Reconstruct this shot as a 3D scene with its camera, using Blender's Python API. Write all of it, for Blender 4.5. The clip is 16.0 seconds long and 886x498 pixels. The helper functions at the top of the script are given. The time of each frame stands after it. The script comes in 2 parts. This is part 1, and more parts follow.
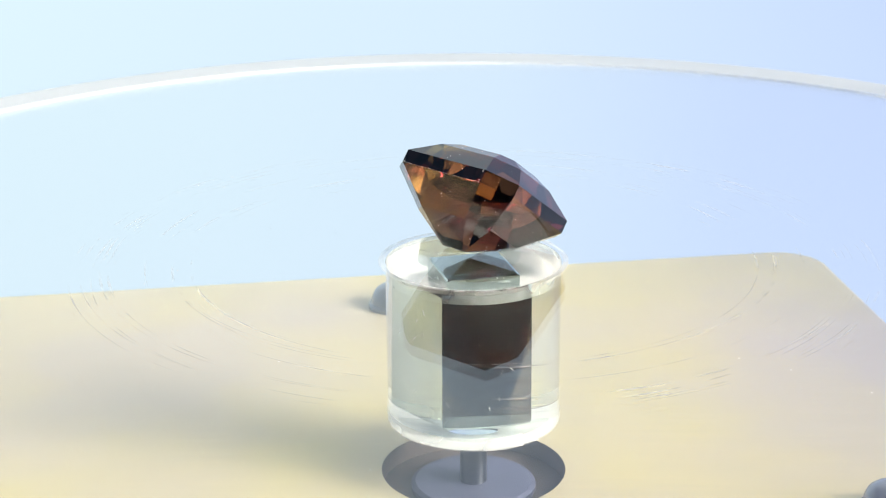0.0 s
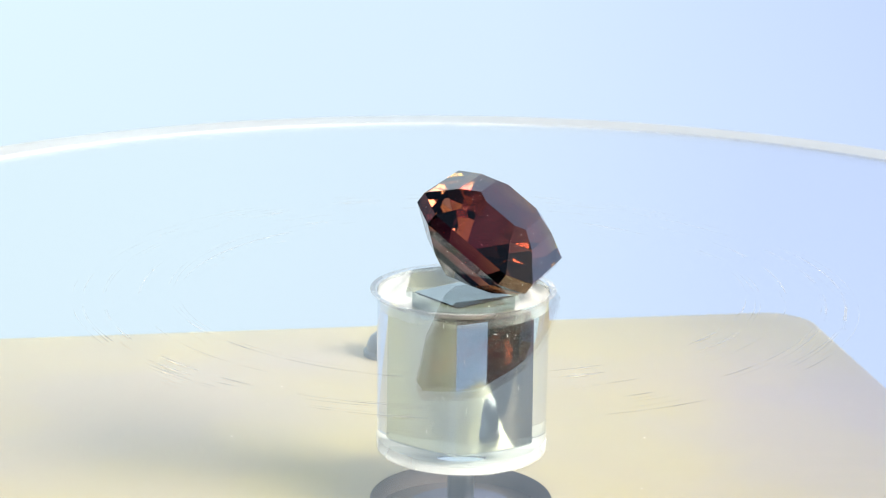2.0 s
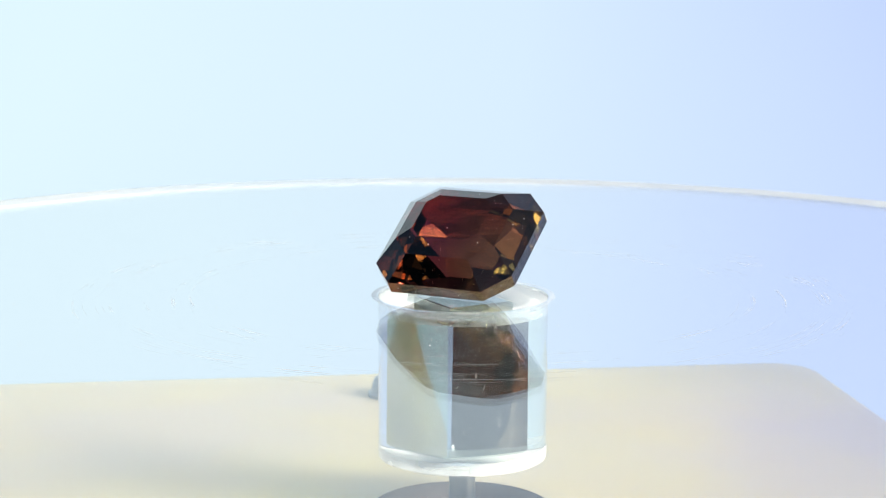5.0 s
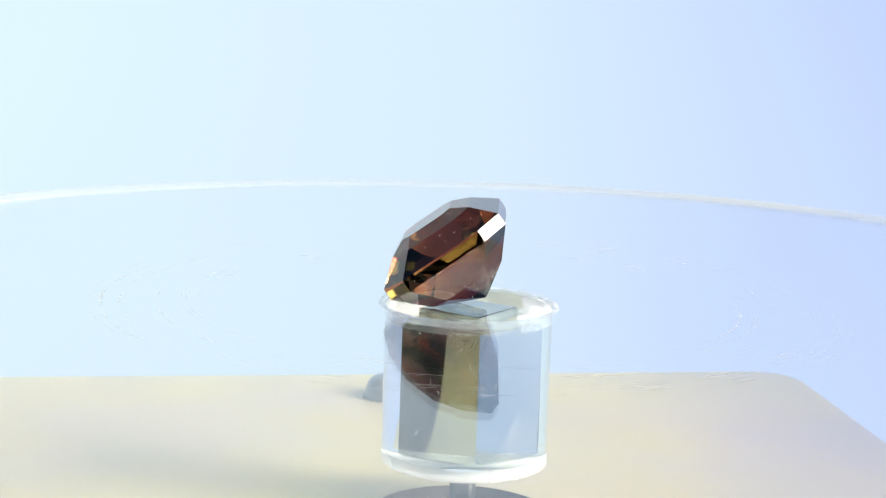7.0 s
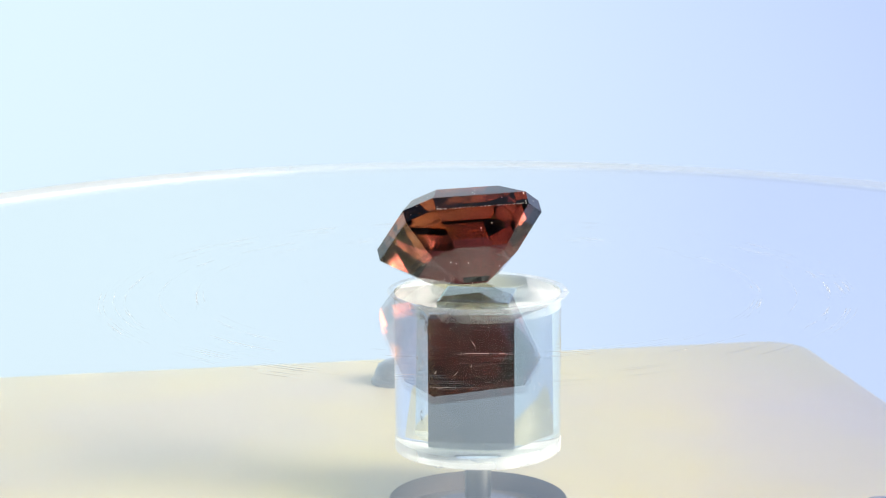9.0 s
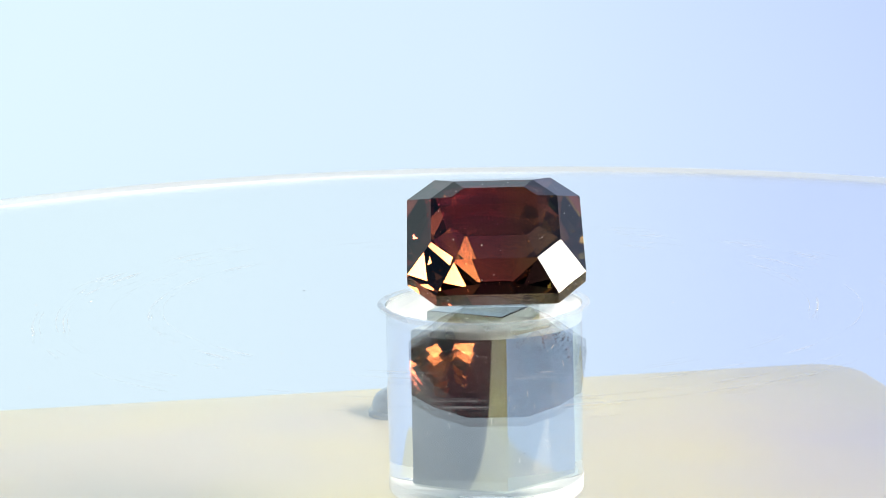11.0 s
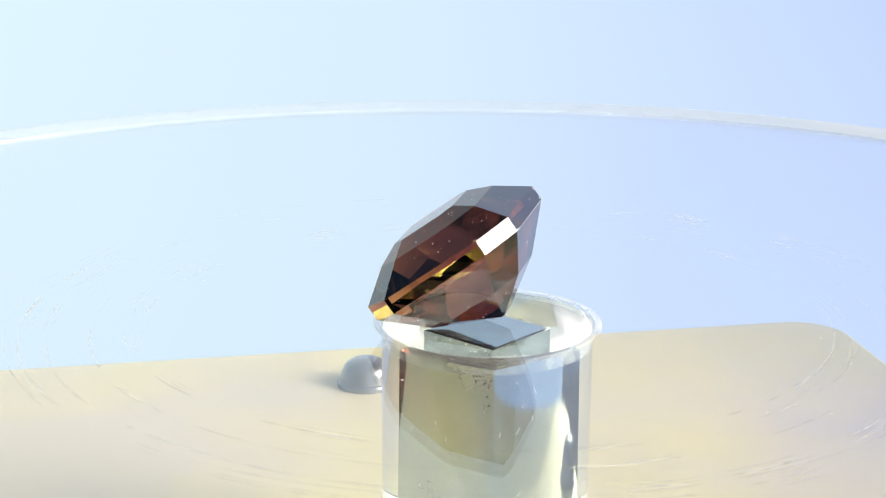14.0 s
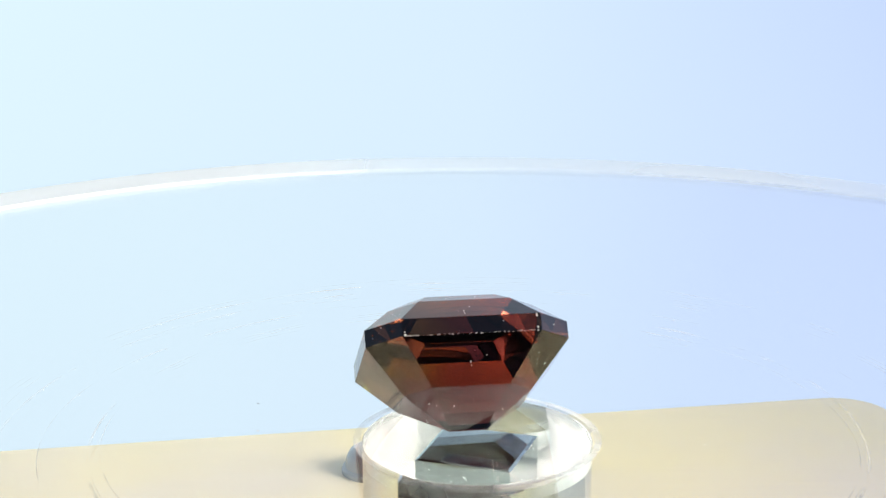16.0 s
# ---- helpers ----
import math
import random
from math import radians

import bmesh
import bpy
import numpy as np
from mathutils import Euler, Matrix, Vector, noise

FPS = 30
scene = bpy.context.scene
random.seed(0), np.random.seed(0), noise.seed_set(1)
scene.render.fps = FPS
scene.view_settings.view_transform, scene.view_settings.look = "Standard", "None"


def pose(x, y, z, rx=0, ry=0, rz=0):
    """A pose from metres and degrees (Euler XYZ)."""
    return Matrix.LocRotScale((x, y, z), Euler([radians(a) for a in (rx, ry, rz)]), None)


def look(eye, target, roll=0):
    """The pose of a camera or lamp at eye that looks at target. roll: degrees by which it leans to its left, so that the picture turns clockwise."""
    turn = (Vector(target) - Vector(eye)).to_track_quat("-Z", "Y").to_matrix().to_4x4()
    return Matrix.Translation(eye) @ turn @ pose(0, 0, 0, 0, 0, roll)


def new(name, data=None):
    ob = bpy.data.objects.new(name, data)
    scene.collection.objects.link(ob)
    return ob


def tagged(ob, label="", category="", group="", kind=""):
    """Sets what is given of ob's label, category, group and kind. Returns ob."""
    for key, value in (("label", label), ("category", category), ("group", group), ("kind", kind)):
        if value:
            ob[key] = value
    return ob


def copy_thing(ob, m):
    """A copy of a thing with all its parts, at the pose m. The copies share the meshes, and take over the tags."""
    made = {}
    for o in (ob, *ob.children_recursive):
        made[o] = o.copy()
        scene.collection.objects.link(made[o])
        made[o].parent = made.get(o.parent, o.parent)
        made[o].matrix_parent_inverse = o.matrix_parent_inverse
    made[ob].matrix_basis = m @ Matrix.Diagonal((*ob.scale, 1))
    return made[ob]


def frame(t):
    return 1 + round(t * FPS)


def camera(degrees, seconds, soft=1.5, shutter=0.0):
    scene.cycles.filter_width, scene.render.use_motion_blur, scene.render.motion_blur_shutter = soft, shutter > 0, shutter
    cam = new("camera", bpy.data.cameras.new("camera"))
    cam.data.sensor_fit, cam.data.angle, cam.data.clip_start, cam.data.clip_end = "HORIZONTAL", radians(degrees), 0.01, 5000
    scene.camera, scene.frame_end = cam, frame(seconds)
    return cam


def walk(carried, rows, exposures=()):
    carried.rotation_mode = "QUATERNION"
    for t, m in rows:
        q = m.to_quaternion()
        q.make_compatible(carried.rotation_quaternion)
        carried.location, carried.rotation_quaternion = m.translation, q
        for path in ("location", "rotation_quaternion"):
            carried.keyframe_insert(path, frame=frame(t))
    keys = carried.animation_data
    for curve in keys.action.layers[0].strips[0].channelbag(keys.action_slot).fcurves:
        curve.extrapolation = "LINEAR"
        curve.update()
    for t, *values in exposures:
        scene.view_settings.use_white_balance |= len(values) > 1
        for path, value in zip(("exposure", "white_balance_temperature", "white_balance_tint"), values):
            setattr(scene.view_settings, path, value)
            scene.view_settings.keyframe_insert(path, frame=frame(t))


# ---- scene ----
cam = camera(26.006, 16.0, soft=0.5)
cam.data.dof.use_dof, cam.data.dof.focus_distance, cam.data.dof.aperture_fstop = True, 0.118, 170.0
PATH = [
    (0.0, look((0.00200, -0.12351, 0.05526), (-0.00213, 0.00195, 0.01231), -0.34)),
    (0.8, look((0.00255, -0.12298, 0.05577), (-0.00167, 0.00207, 0.01255), -0.64)),
    (1.5, look((0.00325, -0.12627, 0.05184), (-0.00156, 0.00221, 0.01380), 0.19)),
    (2.0, look((0.00348, -0.12790, 0.04969), (-0.00154, 0.00224, 0.01446), 0.62)),
    (2.5, look((0.00575, -0.12839, 0.04657), (-0.00162, 0.00214, 0.01493), 0.56)),
    (3.0, look((0.00408, -0.12816, 0.04348), (-0.00160, 0.00200, 0.01512), -0.49)),
    (3.5, look((0.00567, -0.12873, 0.04185), (-0.00149, 0.00186, 0.01506), -0.78)),
    (4.0, look((0.00336, -0.13028, 0.03882), (-0.00138, 0.00173, 0.01534), -0.64)),
    (4.5, look((0.00521, -0.13169, 0.03860), (-0.00138, 0.00169, 0.01550), 0.03)),
    (7.0, look((0.00153, -0.13462, 0.04048), (-0.00202, 0.00186, 0.01588), 1.85)),
    (7.6, look((0.00016, -0.13338, 0.04261), (-0.00226, 0.00201, 0.01573), 1.59)),
    (8.2, look((0.00086, -0.13497, 0.04456), (-0.00249, 0.00208, 0.01567), 0.86)),
    (9.0, look((0.00021, -0.13413, 0.04200), (-0.00250, 0.00180, 0.01497), -0.28)),
    (11.5, look((0.00147, -0.11179, 0.03558), (-0.00237, 0.00179, 0.01556), -1.16)),
    (12.0, look((-0.00024, -0.11122, 0.03986), (-0.00264, 0.00214, 0.01549), -0.02)),
    (12.5, look((-0.00305, -0.10861, 0.04067), (-0.00265, 0.00229, 0.01538), 1.32)),
    (13.0, look((-0.00326, -0.10768, 0.04182), (-0.00261, 0.00244, 0.01552), 1.34)),
    (13.5, look((-0.00538, -0.10509, 0.04367), (-0.00263, 0.00270, 0.01556), 1.44)),
    (14.0, look((-0.00512, -0.10330, 0.04630), (-0.00248, 0.00298, 0.01566), 0.50)),
    (14.5, look((-0.00543, -0.10162, 0.04568), (-0.00265, 0.00302, 0.01576), -0.37)),
    (15.0, look((-0.00496, -0.09888, 0.04690), (-0.00265, 0.00331, 0.01613), 0.53)),
    (15.2, look((-0.00560, -0.09761, 0.04772), (-0.00261, 0.00381, 0.01735), 1.16)),
    (15.6, look((-0.00140, -0.09331, 0.04976), (-0.00214, 0.00509, 0.02054), 0.08)),
    (16.0, look((0.00007, -0.09326, 0.04999), (-0.00188, 0.00522, 0.02095), -0.09)),
]
walk(cam, PATH)

# ---- light ----
MM = 0.001
SUN_FROM = Vector((0.834, -0.303, 0.462)).normalized()
world = bpy.data.worlds.new("sky")
scene.world = world
world.use_nodes = True
wn, wl = world.node_tree.nodes, world.node_tree.links
sky = wn.new("ShaderNodeTexSky")
sky.sky_type, sky.sun_disc = "NISHITA", False
sky.sun_elevation = math.asin(SUN_FROM.z)
sky.sun_rotation = math.atan2(SUN_FROM.x, SUN_FROM.y)
wn["Background"].inputs["Strength"].default_value = 0.06
wl.new(sky.outputs[0], wn["Background"].inputs["Color"])
sun = new("sun", bpy.data.lights.new("sun", "SUN"))
sun.data.energy, sun.data.angle, sun.data.color = 5.0, radians(29.0), (1.0, 0.94, 0.82)
sun.matrix_world = look(SUN_FROM, (0, 0, 0))
scene.view_settings.exposure = 0.0


# ---- materials ----
def material(name):
    m = bpy.data.materials.new(name)
    m.use_nodes = True
    return m, m.node_tree.nodes, m.node_tree.links, m.node_tree.nodes["Principled BSDF"]


def ramp(nodes, links, source, stops):
    r = nodes.new("ShaderNodeValToRGB")
    while len(r.color_ramp.elements) < len(stops):
        r.color_ramp.elements.new(0.5)
    for e, (p, c) in zip(r.color_ramp.elements, stops):
        e.position, e.color = p, (*c, 1)
    links.new(source, r.inputs[0])
    return r.outputs[0]


def noise_tex(nodes, links, scale, detail=4, coords="Object", stretch=None):
    n = nodes.new("ShaderNodeTexNoise")
    n.inputs["Scale"].default_value, n.inputs["Detail"].default_value = scale, detail
    c = nodes.new("ShaderNodeTexCoord")
    if stretch:
        mp = nodes.new("ShaderNodeMapping")
        mp.inputs["Scale"].default_value = stretch
        links.new(c.outputs[coords], mp.inputs[0])
        links.new(mp.outputs[0], n.inputs["Vector"])
    else:
        links.new(c.outputs[coords], n.inputs["Vector"])
    return n.outputs["Fac"]


def bump(nodes, links, b, source, strength, distance):
    u = nodes.new("ShaderNodeBump")
    u.inputs["Strength"].default_value, u.inputs["Distance"].default_value = strength, distance
    links.new(source, u.inputs["Height"])
    links.new(u.outputs[0], b.inputs["Normal"])


def plain(name, colour, rough, metal=0.0, scale=400, vary=0.15):
    m, n, l, b = material(name)
    src = noise_tex(n, l, scale)
    lo = tuple(c * (1 - vary) for c in colour)
    hi = tuple(min(1, c * (1 + vary)) for c in colour)
    l.new(ramp(n, l, src, [(0.3, lo), (0.7, hi)]), b.inputs["Base Color"])
    b.inputs["Roughness"].default_value, b.inputs["Metallic"].default_value = rough, metal
    return m


def clear(name, ior, colour=(1, 1, 1), rough=0.0):
    m, n, l, b = material(name)
    b.inputs["Base Color"].default_value = (*colour, 1)
    b.inputs["Roughness"].default_value = rough
    b.inputs["Transmission Weight"].default_value = 1.0
    b.inputs["IOR"].default_value = ior
    return m


def gold_material():
    m, n, l, b = material("satin_gold")
    brushed = noise_tex(n, l, 300, 5, stretch=(0.3, 6, 1))
    cloud = noise_tex(n, l, 45, 3)
    mix = n.new("ShaderNodeMath")
    mix.operation = "ADD"
    l.new(brushed, mix.inputs[0]), l.new(cloud, mix.inputs[1])
    half = n.new("ShaderNodeMath")
    half.operation = "MULTIPLY"
    half.inputs[1].default_value = 0.5
    l.new(mix.outputs[0], half.inputs[0])
    grain = ramp(n, l, half.outputs[0], [(0.3, (0.92, 0.92, 0.92)), (0.7, (1.0, 1.0, 1.0))])
    tone = ramp(n, l, noise_tex(n, l, 30, 4), [(0.36, (0.66, 0.58, 0.47)), (0.48, (0.71, 0.62, 0.41)), (0.60, (0.76, 0.66, 0.33))])
    mul = n.new("ShaderNodeMix")
    mul.data_type, mul.blend_type = "RGBA", "MULTIPLY"
    mul.inputs[0].default_value = 1.0
    l.new(tone, mul.inputs[6]), l.new(grain, mul.inputs[7])
    l.new(mul.outputs[2], b.inputs["Base Color"])
    b.inputs["Metallic"].default_value = 0.22
    l.new(ramp(n, l, cloud, [(0.3, (0.32,) * 3), (0.7, (0.5,) * 3)]), b.inputs["Roughness"])
    bump(n, l, b, brushed, 0.15, 0.0001)
    return m


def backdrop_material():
    m, n, l, b = material("glowing_sweep")
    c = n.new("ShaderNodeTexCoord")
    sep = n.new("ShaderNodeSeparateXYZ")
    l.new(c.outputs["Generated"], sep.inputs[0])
    # lit look of the background, left to right, is put in as emission
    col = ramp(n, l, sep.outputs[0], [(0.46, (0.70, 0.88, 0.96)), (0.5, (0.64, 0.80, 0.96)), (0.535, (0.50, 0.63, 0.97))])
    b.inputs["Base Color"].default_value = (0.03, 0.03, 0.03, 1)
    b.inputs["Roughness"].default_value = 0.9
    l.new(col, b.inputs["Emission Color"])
    # the added glow dims with height
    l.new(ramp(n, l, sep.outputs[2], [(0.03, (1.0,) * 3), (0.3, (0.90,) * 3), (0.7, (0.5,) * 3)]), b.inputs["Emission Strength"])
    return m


def gem_material():
    m, n, l, b = material("brown_red_crystal")
    c = n.new("ShaderNodeTexCoord")
    sep = n.new("ShaderNodeSeparateXYZ")
    l.new(c.outputs["Object"], sep.inputs[0])
    soft = n.new("ShaderNodeMapRange")
    soft.inputs["From Min"].default_value, soft.inputs["From Max"].default_value = -0.006, 0.006
    l.new(sep.outputs[0], soft.inputs[0])
    zone = n.new("ShaderNodeMath")
    zone.operation = "MULTIPLY_ADD"
    zone.inputs[1].default_value = 0.7
    l.new(noise_tex(n, l, 260, 1), zone.inputs[0])
    shift = n.new("ShaderNodeMath")
    shift.operation = "SUBTRACT"
    shift.inputs[1].default_value = 0.35
    l.new(soft.outputs[0], shift.inputs[0])
    l.new(shift.outputs[0], zone.inputs[2])
    body = ramp(n, l, zone.outputs[0], [(0.08, (0.27, 0.025, 0.042)), (0.30, (0.18, 0.016, 0.028)), (0.50, (0.13, 0.014, 0.020)), (0.68, (0.17, 0.060, 0.020)), (0.90, (0.30, 0.19, 0.05))])
    # orange glow of sunlight inside the stone is put into the surface colour
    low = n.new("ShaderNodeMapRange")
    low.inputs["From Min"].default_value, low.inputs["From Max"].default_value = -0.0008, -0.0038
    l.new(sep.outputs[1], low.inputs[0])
    amber_glow = n.new("ShaderNodeMix")
    amber_glow.data_type = "RGBA"
    amber_glow.inputs[7].default_value = (0.76, 0.13, 0.052, 1)
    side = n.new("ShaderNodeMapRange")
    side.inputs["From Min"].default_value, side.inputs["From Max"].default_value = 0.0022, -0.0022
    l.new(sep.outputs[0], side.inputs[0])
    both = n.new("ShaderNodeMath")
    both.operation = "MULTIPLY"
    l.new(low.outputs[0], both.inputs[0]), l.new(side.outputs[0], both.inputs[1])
    l.new(both.outputs[0], amber_glow.inputs[0]), l.new(body, amber_glow.inputs[6])
    # back half darkened in colour, where little light comes through the stone
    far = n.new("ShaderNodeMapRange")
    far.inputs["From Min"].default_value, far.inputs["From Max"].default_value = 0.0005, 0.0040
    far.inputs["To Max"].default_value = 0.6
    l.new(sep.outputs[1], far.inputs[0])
    back_dim = n.new("ShaderNodeMix")
    back_dim.data_type = "RGBA"
    back_dim.inputs[7].default_value = (0.045, 0.018, 0.008, 1)
    l.new(far.outputs[0], back_dim.inputs[0]), l.new(amber_glow.outputs[2], back_dim.inputs[6])
    # the pavilion's burgundy is darkened in place of light lost in the stone
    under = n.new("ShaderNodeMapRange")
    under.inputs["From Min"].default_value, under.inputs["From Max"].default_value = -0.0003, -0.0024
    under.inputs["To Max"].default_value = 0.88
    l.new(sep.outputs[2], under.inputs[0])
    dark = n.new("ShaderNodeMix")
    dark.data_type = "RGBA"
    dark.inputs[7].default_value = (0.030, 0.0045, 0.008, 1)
    l.new(under.outputs[0], dark.inputs[0]), l.new(back_dim.outputs[2], dark.inputs[6])
    # yellow-green flash of light through one corner is put into the colour
    across = n.new("ShaderNodeMath")
    across.operation = "SUBTRACT"
    l.new(sep.outputs[0], across.inputs[0]), l.new(sep.outputs[1], across.inputs[1])
    corner = n.new("ShaderNodeMapRange")
    corner.inputs["From Min"].default_value, corner.inputs["From Max"].default_value = 0.0066, 0.0076
    l.new(across.outputs[0], corner.inputs[0])
    lime_flash = n.new("ShaderNodeMix")
    lime_flash.data_type = "RGBA"
    lime_flash.inputs[7].default_value = (0.90, 0.80, 0.15, 1)
    l.new(corner.outputs[0], lime_flash.inputs[0]), l.new(dark.outputs[2], lime_flash.inputs[6])
    l.new(lime_flash.outputs[2], b.inputs["Base Color"])
    b.inputs["Roughness"].default_value = 0.0
    b.inputs["Transmission Weight"].default_value = 1.0
    b.inputs["IOR"].default_value = 1.72
    b.inputs["Specular IOR Level"].default_value = 0.38
    return m


def frosted_material(name, scale, lo, hi, least, most, detail=2, colour=(0.95, 0.95, 0.95)):
    m, n, l, b = material(name)
    src = noise_tex(n, l, scale, detail)
    b.inputs["Base Color"].default_value = (*colour, 1)
    b.inputs["Roughness"].default_value = 0.5
    l.new(ramp(n, l, src, [(lo, (least,) * 3), (hi, (most,) * 3)]), b.inputs["Alpha"])
    return m


GOLD = gold_material()
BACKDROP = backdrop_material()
GEM = gem_material()
ACRYLIC = clear("clear_acrylic", 1.49, (0.95, 1.0, 0.955))
SHEET = clear("clear_sheet", 1.40)
# white patches stand in for lamp glare along the polished edge
RIM = frosted_material("edge_glare", 24, 0.40, 0.60, 0.16, 0.62, 1, (0.93, 0.97, 1.0))
RIM.node_tree.nodes["Principled BSDF"].inputs["Specular IOR Level"].default_value = 0.0
BEVEL = frosted_material("gleaming_bevel", 260, 0.35, 0.65, 0.10, 0.42)
VEIL = frosted_material("light_veil", 180, 0.3, 0.7, 0.0, 0.04, 4, (0.90, 0.97, 0.92))
BAND_FILM = frosted_material("milky_film", 420, 0.3, 0.7, 0.1, 0.45, 3, (0.90, 0.97, 0.95))
BASE_FILL = frosted_material("thick_milky_fill", 300, 0.3, 0.7, 0.55, 0.95, 3, (0.92, 0.96, 0.94))
STEEL = plain("blue_grey_steel", (0.60, 0.67, 0.67), 0.04, 1.0, 300, 0.08)
SHAFT = plain("dull_shaft_steel", (0.20, 0.21, 0.24), 0.3, 1.0)
SLATE = plain("grey_screw_steel", (0.30, 0.31, 0.34), 0.25, 0.6)
DARK = plain("dark_bore", (0.05, 0.04, 0.05), 0.6)
CAP = plain("blue_grey_plastic", (0.11, 0.12, 0.20), 0.45)
BORE = plain("brown_bore", (0.15, 0.12, 0.11), 0.5)
HOUSING = plain("cream_plastic", (0.6, 0.55, 0.45), 0.5)
# cover of the unseen dark sheet and wall added for reflections
ADDED_DARK = plain("added_charcoal", (0.018, 0.018, 0.022), 0.95)
ADDED_DARK.node_tree.nodes["Principled BSDF"].inputs["Specular IOR Level"].default_value = 0.05
SCRATCH = frosted_material("white_scratch", 260, 0.46, 0.68, 0.0, 0.34, 2, (1.0, 1.0, 1.0))
GRAIN = plain("golden_grain", (0.85, 0.55, 0.14), 0.25, 1.0)
SPECK = plain("white_dust", (0.9, 0.9, 0.9), 0.7)


# ---- mesh helpers ----
def part(name, bm, mat, parent=None, label=""):
    me = bpy.data.meshes.new(name)
    bm.normal_update()
    bm.to_mesh(me)
    bm.free()
    me.materials.append(mat)
    ob = new(name, me)
    if parent:
        ob.parent = parent
    return tagged(ob, label)


def loft(bm, rings, cap=True):
    """Rings of equal count joined into a skin, its ends closed."""
    vs = [[bm.verts.new(Vector(p) * MM) for p in r] for r in rings]
    k = len(vs[0])
    for a, b in zip(vs, vs[1:]):
        for i in range(k):
            bm.faces.new((a[i], a[(i + 1) % k], b[(i + 1) % k], b[i]))
    if cap:
        bm.faces.new(vs[0][::-1])
        bm.faces.new(vs[-1])
    return vs


def circle(r, z, k=96):
    return [(r * math.cos(2 * math.pi * i / k), r * math.sin(2 * math.pi * i / k), z) for i in range(k)]


def lathe(profile, k=96, top=True):
    bm = bmesh.new()
    vs = loft(bm, [circle(r, z, k) for r, z in profile], cap=top)
    if not top:
        bm.faces.new(vs[0][::-1])
    return bm


def smooth(ob, angle=30):
    ob.data.shade_smooth()
    ob.data.set_sharp_from_angle(angle=radians(angle))
    return ob


def rounded_rect(x0, y0, x1, y1, r, z, seg=10):
    pts = []
    for cx, cy, a0 in ((x1 - r, y1 - r, 0), (x0 + r, y1 - r, 90), (x0 + r, y0 + r, 180), (x1 - r, y0 + r, 270)):
        for i in range(seg + 1):
            a = radians(a0 + 90 * i / seg)
            pts.append((cx + r * math.cos(a), cy + r * math.sin(a), z))
    return pts


# ---- setting ----
def build_setting():
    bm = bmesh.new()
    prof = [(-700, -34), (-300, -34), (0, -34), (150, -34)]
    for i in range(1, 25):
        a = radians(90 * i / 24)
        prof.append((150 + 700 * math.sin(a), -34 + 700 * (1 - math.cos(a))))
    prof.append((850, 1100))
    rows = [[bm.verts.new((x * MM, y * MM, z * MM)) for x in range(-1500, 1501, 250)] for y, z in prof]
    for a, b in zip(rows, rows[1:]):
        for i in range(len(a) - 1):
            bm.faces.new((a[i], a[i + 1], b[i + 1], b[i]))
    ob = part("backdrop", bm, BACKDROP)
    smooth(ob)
    tagged(ob, "pale blue-white sweep behind the turntable, its brightness put in as glow", "backdrop", kind="structure")
    # unseen dark sheet, added so the metal core mirrors something dark
    bm = bmesh.new()
    loft(bm, [rounded_rect(-480, -690, 300, -17, 4, z) for z in (-33.99, -33)])
    tagged(part("added_dark_sheet", bm, ADDED_DARK), "unseen charcoal sheet added so the core reflects dark", "cloth", kind="structure")
    # unseen wall behind the camera, added to keep reflections dark
    bm = bmesh.new()
    loft(bm, [[(-1500, -720, z), (1500, -720, z), (1500, -700, z), (-1500, -700, z)] for z in (-34, 500)])
    tagged(part("added_dark_wall", bm, ADDED_DARK), "unseen charcoal wall added to darken the camera side", "wall", kind="structure")


PLATE_Z = -4.03
DISC = 11.4
TOP = 12.5


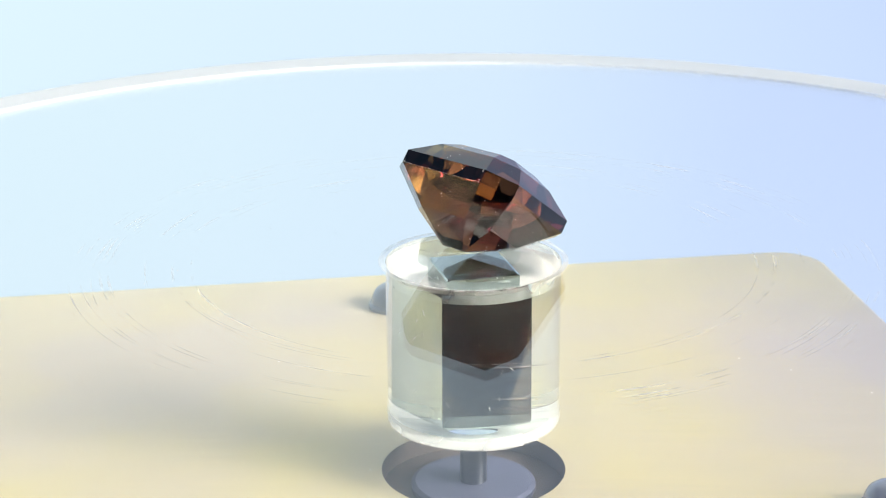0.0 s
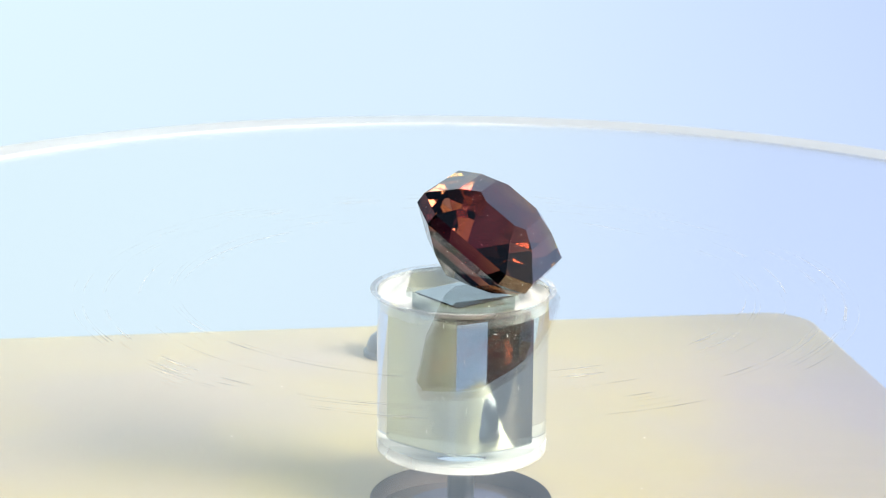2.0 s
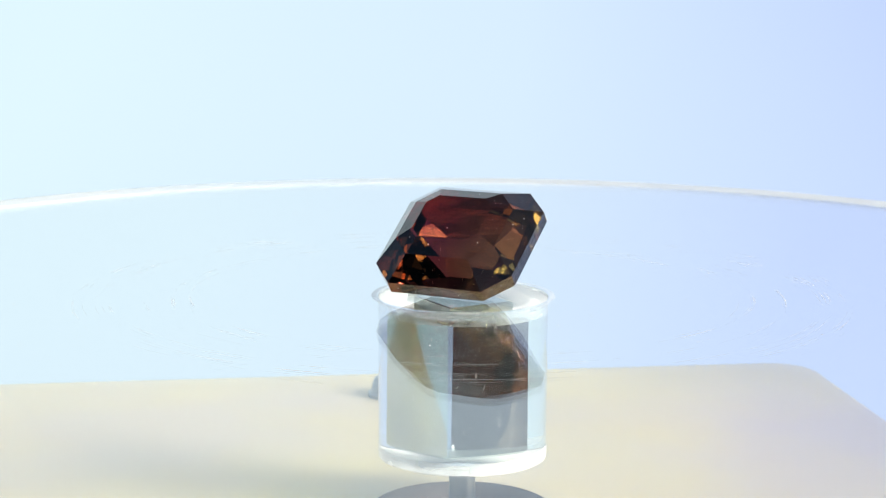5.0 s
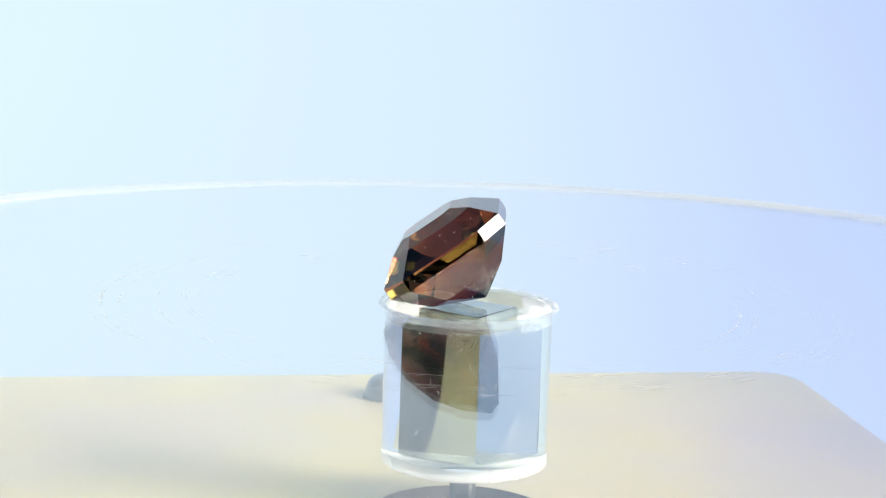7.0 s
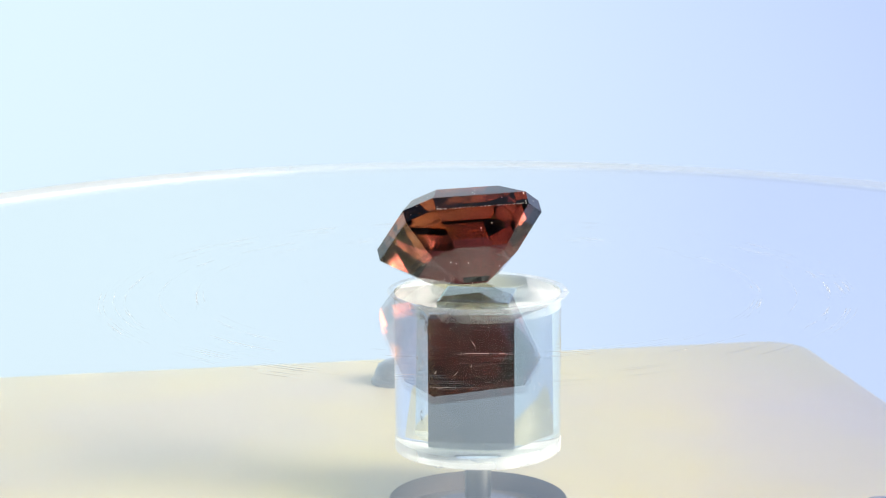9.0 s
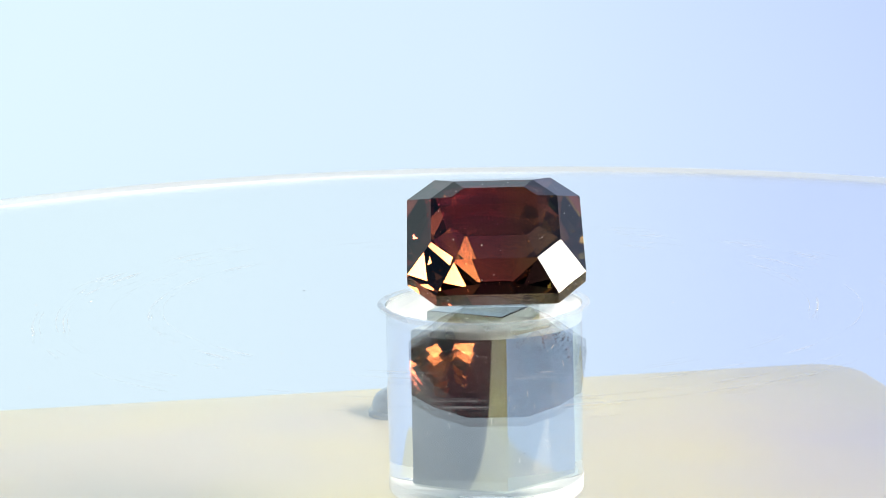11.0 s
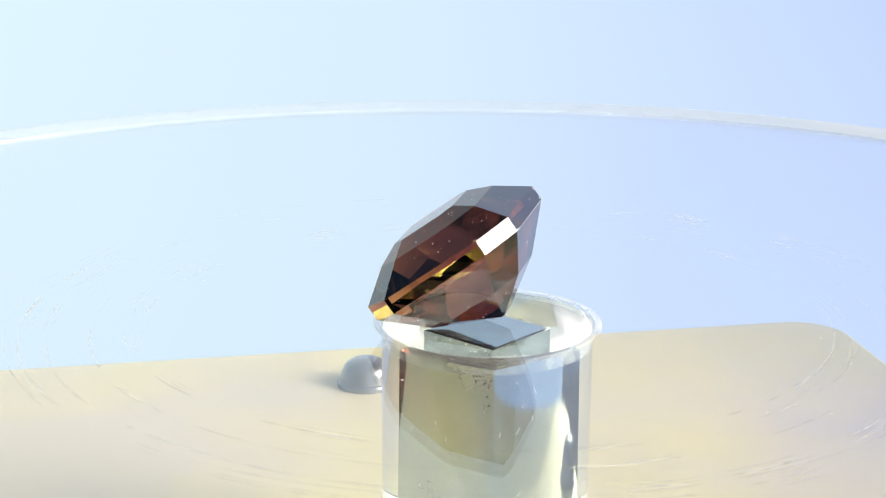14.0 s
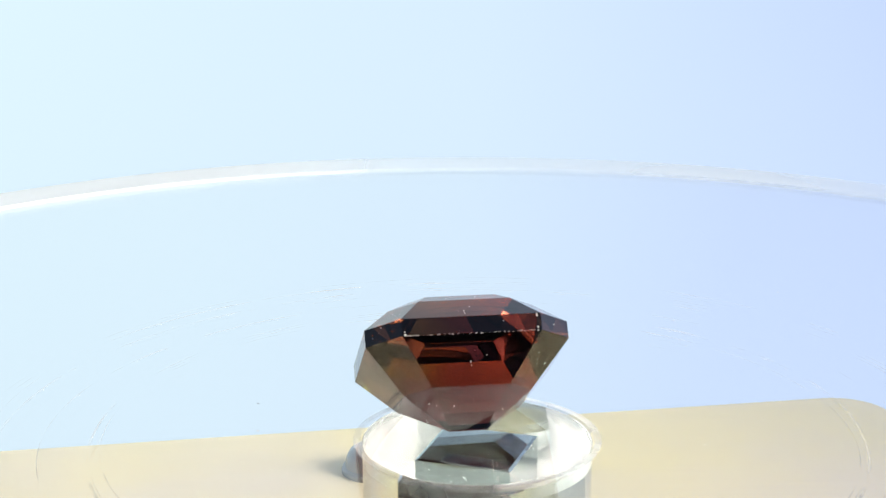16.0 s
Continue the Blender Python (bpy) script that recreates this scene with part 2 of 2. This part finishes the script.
def build_base():
    base = new("turntable_base")
    base.matrix_world = pose(0, 0, -34 * MM)
    up = -34
    turn = math.degrees(0.188)
    rot = Matrix.Rotation(radians(turn), 4, "Z")
    # far right corner of the plate lies at (30.9, 48.1)
    c = rot.inverted() @ Vector((30.9, 48.1, 0))
    x0, x1, y0, y1 = c.x - 112, c.x, c.y - 56.5, c.y
    bm = bmesh.new()
    outer = [rounded_rect(x0 + e, y0 + e, x1 - e, y1 - e, 4.2 - e, z - up) for e, z in ((0, PLATE_Z - 1.6), (0, PLATE_Z - 0.35), (0.12, PLATE_Z - 0.1), (0.4, PLATE_Z))]
    vs = loft(bm, outer, cap=False)
    bm.faces.new(vs[0][::-1])
    # the top face runs round the bore
    hole = [bm.verts.new(Vector((6.5 * math.cos(a), 6.5 * math.sin(a), PLATE_Z - up)) * MM) for a in [2 * math.pi * i / 64 for i in range(64)]]
    he = [bm.edges.new((hole[i], hole[(i + 1) % 64])) for i in range(64)]
    oe = [bm.edges.get((vs[-1][i], vs[-1][(i + 1) % len(vs[-1])])) for i in range(len(vs[-1]))]
    bmesh.ops.triangle_fill(bm, use_beauty=True, edges=he + oe)
    bmesh.ops.transform(bm, matrix=rot, verts=bm.verts)
    plate = part("top_plate", bm, GOLD, base, "pale satin gold plate with rounded corners")
    bm = bmesh.new()
    loft(bm, [rounded_rect(x0 + 3, y0 + 3, x1 - 3, y1 - 3, 5, z) for z in (0, PLATE_Z - 1.6 - up)])
    bmesh.ops.transform(bm, matrix=rot, verts=bm.verts)
    part("housing", bm, HOUSING, base, "cream plastic housing")
    bm = bmesh.new()
    loft(bm, [circle(r, z - up, 64) for r, z in ((6.5, PLATE_Z - 0.02), (6.5, PLATE_Z - 1.45), (0.5, PLATE_Z - 1.45))], cap=False)
    smooth(part("bore", bm, BORE, base, "dark brown bore round the shaft"))
    smooth(part("motor_cap", lathe([(r, z - up) for r, z in ((4.4, PLATE_Z - 1.5), (4.4, PLATE_Z - 1.1), (4.1, PLATE_Z - 0.9), (1.2, PLATE_Z - 0.9))], 64), CAP, base, "blue-grey motor cap"))
    return tagged(base, "pale gold topped turntable base with a round bore", "turntable")


def build_rotor():
    rotor = new("rotating_stand")
    rotor.matrix_world = pose(0, 0, 0)
    post = part("post", lathe([(0.97, 0), (5.8, 0), (5.95, 0.08), (6.0, 0.25), (6.0, DISC)], top=False), ACRYLIC, rotor, "clear acrylic cylinder")
    smooth(post)
    post.visible_shadow = False
    # white ring added so the post looks lit inside, as by caustics
    bm = bmesh.new()
    loft(bm, [circle(r, 0.05) for r in (3.3, 5.96)], cap=False)
    part("white_base_ring", bm, SPECK, post, "white ring added to brighten the post inside")
    # pale fill added to lighten the dark middle of the base
    bm = bmesh.new()
    loft(bm, [circle(r, 0.06) for r in (1.1, 3.3)], cap=False)
    part("pale_base_fill", bm, BASE_FILL, post, "pale fill added to lighten the post inside")
    # white on the bevel rings stands in for sun gleam
    for name, prof in (("top_bevel", [(6.01, 11.05), (6.16, 11.2), (6.4, 11.5), (6.48, 11.7), (6.1, 11.72)]), ("bottom_bevel", [(5.2, -0.01), (6.02, -0.01), (6.03, 0.7), (6.015, 0.9)])):
        bm = bmesh.new()
        loft(bm, [circle(r, z) for r, z in prof], cap=False)
        smooth(part(name, bm, BEVEL, post, "frosted bevel, sun gleam put into its white"))
    # added white film imitates light brightening the clear walls
    bm = bmesh.new()
    loft(bm, [circle(5.97, z) for z in (0.95, 10.4)], cap=False)
    smooth(part("veil_film", bm, VEIL, post, "faint white film, added for the post's bright veil"))
    # milky band added in place of light gathered at the post's top
    bm = bmesh.new()
    loft(bm, [circle(r, z) for r, z in ((5.97, 10.42), (5.97, 11.3))], cap=False)
    smooth(part("bright_band", bm, BAND_FILM, post, "milky band, added for brightness at the post's top"))
    bm = bmesh.new()
    s = 2.55
    loft(bm, [[(-s + e, -s + e, z), (s - e, -s + e, z), (s - e, s - e, z), (-s + e, s - e, z)] for e, z in ((0.15, 0.8), (0, 0.95), (0, 10.15), (0.15, 10.3))])
    core = part("core", bm, STEEL, rotor, "polished blue-grey square metal core")
    core.matrix_basis = pose(0, 0, 0, 0, 0, 45 + 13.0)
    rng = random.Random(21)
    bm = bmesh.new()
    for k in range(70):
        if k < 40:
            x, z = rng.uniform(-1.6, 2.4), 9.9 - abs(rng.gauss(0, 0.35))
        elif k < 52:
            x, z = rng.uniform(1.9, 2.45), rng.uniform(7.6, 9.6)
        else:
            x, z = rng.gauss(-0.9, 0.35), rng.gauss(2.6, 0.4)
        w = rng.uniform(0.02, 0.07)
        bmesh.ops.create_cube(bm, size=1.0, matrix=Matrix.Translation(Vector((x, -2.56, z)) * MM) @ Matrix.Rotation(rng.uniform(0, 3), 4, "Y") @ Matrix.Diagonal((w * MM, 0.02 * MM, w * rng.uniform(0.6, 2.2) * MM, 1)))
    tagged(part("fleck", bm, DARK, core, "dark glue flecks"), kind="stuff")
    # fine pale scratches and dust on the four faces
    bm = bmesh.new()
    for k in range(150):
        x, z = rng.uniform(-2.4, 2.4), rng.uniform(1.1, 10.0)
        w, h = rng.uniform(0.012, 0.035), rng.choice((0.02, 0.03, 0.05, 0.3)) * rng.uniform(0.6, 1.6)
        face = Matrix.Rotation(radians(90 * (k % 4)), 4, "Z") @ Matrix.Translation(Vector((x, -2.556, z)) * MM) @ Matrix.Rotation(rng.gauss(0, 0.5), 4, "Y")
        bmesh.ops.create_cube(bm, size=1.0, matrix=face @ Matrix.Diagonal((w * MM, 0.01 * MM, h * MM, 1)))
    tagged(part("scuff", bm, SPECK, core, "fine pale scuffs and dust"), kind="stuff")
    bm = bmesh.new()
    loft(bm, [[(-s, -s, z), (s, -s, z), (s, s, z), (-s, s, z)] for z in (-0.22, -0.02)])
    mount = part("mount_plate", bm, SHAFT, rotor, "thin dark square plate under the post")
    mount.matrix_basis = pose(0, 0, 0, 0, 0, 45 + 13.0)
    smooth(part("shaft", lathe([(0.95, PLATE_Z - 0.89), (0.95, -0.2)], 32), SHAFT, rotor, "thin metal shaft"))
    R = 61.5
    bm = bmesh.new()
    # its underside is open where the post is fused to it
    loft(bm, [circle(r, DISC, 192) for r in (6.0, R - 4.4)], cap=False)
    bm.faces.new([bm.verts.new(Vector(p) * MM) for p in circle(R - 4.4, TOP, 192)])
    disc = part("disc", bm, SHEET, rotor, "large clear scratched acrylic disc")
    smooth(disc)
    disc.visible_shadow = False
    bm = bmesh.new()
    prof = [(R - 4.38, DISC), (R - 0.2, DISC), (R, DISC + 0.2), (R, TOP - 0.35), (R - 0.3, TOP - 0.1), (R - 4.38, TOP)]
    loft(bm, [circle(r, z, 256) for r, z in prof + prof[:1]], cap=False)
    smooth(part("rim", bm, RIM, disc, "clear edge, white glare put into its colour"))
    # broken concentric grooves and dust on the top face
    rng = random.Random(4)
    for k in range(9):
        bm = bmesh.new()
        r = rng.uniform(18, 27)
        drift, rings = rng.uniform(0, 6.28), []
        for e in (-1, 1):
            ring = []
            for i in range(200):
                a = 2 * math.pi * i / 200
                ww = 0.02 + 0.10 * max(0.0, math.sin(a * (2 + k % 3) + drift)) * rng.uniform(0.4, 1.0)
                rr = r + 0.25 * math.sin(a * 2 + k) + e * ww
                ring.append((rr * math.cos(a), rr * math.sin(a), TOP + 0.05))
            rings.append(ring)
        loft(bm, rings, cap=False)
        part("groove", bm, SCRATCH, disc)
    bm = bmesh.new()
    for k in range(44):
        r, a, s = rng.uniform(7, 50), rng.uniform(0, 2 * math.pi), rng.uniform(0.02, 0.07)
        bmesh.ops.create_icosphere(bm, subdivisions=1, radius=s * MM, matrix=Matrix.Translation((r * math.cos(a) * MM, r * math.sin(a) * MM, (TOP + s * 0.2) * MM)) @ Matrix.Diagonal((1, 1, 0.25, 1)))
    tagged(part("dust", bm, SPECK, disc, "white dust specks"), kind="stuff")
    return tagged(rotor, "clear acrylic post with a square metal core under a clear disc", "display stand")


L, W, CUT, LEAN, SIDE = 10.47, 9.58, 1.69, 36.21, -0.31
KEEL, GIRDLE = 4.32, 0.45


def octagon(l, w, c, z):
    a, b = l / 2, w / 2
    return [(a, -b + c, z), (a, b - c, z), (a - c, b, z), (-a + c, b, z), (-a, b - c, z), (-a, -b + c, z), (-a + c, -b, z), (a - c, -b, z)]


def build_gem():
    bm = bmesh.new()
    keel = [(x, y + 0.43, z) for x, y, z in octagon(2.01, 0.25, 0.1, -KEEL)]
    loft(bm, [
        keel,
        octagon(6.60, 5.88, 1.31, -2.66),
        octagon(L, W, CUT, -GIRDLE),
        octagon(L, W, CUT, GIRDLE),
        octagon(7.56, 6.44, 1.41, 1.83),
        octagon(5.05, 4.00, 0.73, 2.45),
    ])
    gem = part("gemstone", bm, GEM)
    spots = [(p.center.copy(), [gem.data.vertices[i].co.copy() for i in p.vertices]) for p in gem.data.polygons]
    rng = random.Random(9)
    bm = bmesh.new()
    for k in range(100):
        mid, corners = rng.choice(spots)
        a, b = rng.sample(range(len(corners)), 2)
        u, v = rng.random(), rng.random()
        place = mid.lerp(corners[a], u * 0.9).lerp(mid.lerp(corners[b], v * 0.9), 0.5)
        bmesh.ops.create_icosphere(bm, subdivisions=1, radius=rng.uniform(0.008, 0.032) * MM, matrix=Matrix.Translation(place))
    tagged(part("dust", bm, SPECK, gem, "white dust on the facets"), kind="stuff")
    # small golden grains sealed inside the crown
    bm = bmesh.new()
    for k in range(26):
        place = Vector((rng.gauss(2.3, 0.5), rng.gauss(-1.0, 0.7), rng.gauss(0.5, 0.25))) * MM
        bmesh.ops.create_icosphere(bm, subdivisions=1, radius=rng.uniform(0.02, 0.06) * MM, matrix=Matrix.Translation(place) @ Matrix.Rotation(rng.uniform(0, 3), 4, "X") @ Matrix.Diagonal((1, 0.5, rng.uniform(0.4, 1.6), 1)))
    tagged(part("inclusion", bm, GRAIN, gem, "small golden grains inside"), kind="stuff")
    # chipped edge along the girdle of one long side
    bm = bmesh.new()
    x = -3.2
    while x < 3.4:
        x += rng.choice((0.05, 0.07, 0.09, 0.22))
        r = rng.uniform(0.008, 0.028)
        bmesh.ops.create_icosphere(bm, subdivisions=1, radius=r * MM, matrix=Matrix.Translation(Vector((x, W / 2, -GIRDLE + rng.uniform(-0.02, 0.02))) * MM))
    for k in range(6):
        bmesh.ops.create_icosphere(bm, subdivisions=1, radius=rng.uniform(0.03, 0.07) * MM, matrix=Matrix.Translation(Vector((rng.choice((-3.35, 3.4)), W / 2 - 0.02, rng.uniform(-GIRDLE, GIRDLE))) * MM))
    tagged(part("chip", bm, SPECK, gem, "tiny white chips along the edge"), kind="stuff")
    return tagged(gem, "reddish brown faceted octagonal gemstone leaning on the disc", "gemstone")


GEM_LEAN = pose(0, 0, 0, 0, SIDE, 0) @ pose(0, 0, 0, LEAN, 0, 0)


def gem_pose(angle):
    low = min((GEM_LEAN @ v.co).z for v in GEMSTONE.data.vertices)
    return pose(0, 0, 0, 0, 0, angle) @ Matrix.Translation((0.70 * MM, -1.70 * MM, (TOP + 0.008) * MM - low)) @ GEM_LEAN


def build_screws():
    bm = lathe([(2.2, 0), (2.2, 0.3), (2.1, 0.45), (1.95, 0.5), (1.85, 1.1), (1.6, 1.6), (1.1, 1.95), (0.5, 2.1), (0.15, 2.12)], 40)
    first = smooth(part("domed_screw", bm, SLATE))
    first.matrix_world = pose(28.2 * MM, -6.2 * MM, PLATE_Z * MM)
    tagged(first, "small domed grey steel screw on the gold plate", "screw", "screws on the plate")
    copy_thing(first, pose(-7.4 * MM, 32.1 * MM, PLATE_Z * MM))


build_setting()
build_base()
ROTOR = build_rotor()
GEMSTONE = build_gem()
build_screws()

# ---- the turning stand ----
SPEED = -32.7


def angle_at(t, late):
    """Degrees of turn at t; it hurries once between 9.2 s and 11.3 s. late: the angle at 11.35 s."""
    if t <= 9.2:
        return 1.1 + SPEED * (t - 4.2)
    if t >= 11.3:
        return late - 360 + SPEED * (t - 11.35)
    a, b, h = angle_at(9.2, late), angle_at(11.3, late), 2.1
    u = (t - 9.2) / h
    return (2 * u**3 - 3 * u**2 + 1) * a + (u**3 - 2 * u**2 + u) * h * SPEED + (3 * u**2 - 2 * u**3) * b + (u**3 - u**2) * h * SPEED


def motions():
    times = sorted({i * 0.5 for i in range(33)} | {9.2 + 0.15 * i for i in range(15)})
    walk(ROTOR, [(t, pose(0, 0, 0, 0, 0, angle_at(t, -13.5))) for t in times])
    walk(GEMSTONE, [(t, gem_pose(angle_at(t, -17.9))) for t in times])


motions()
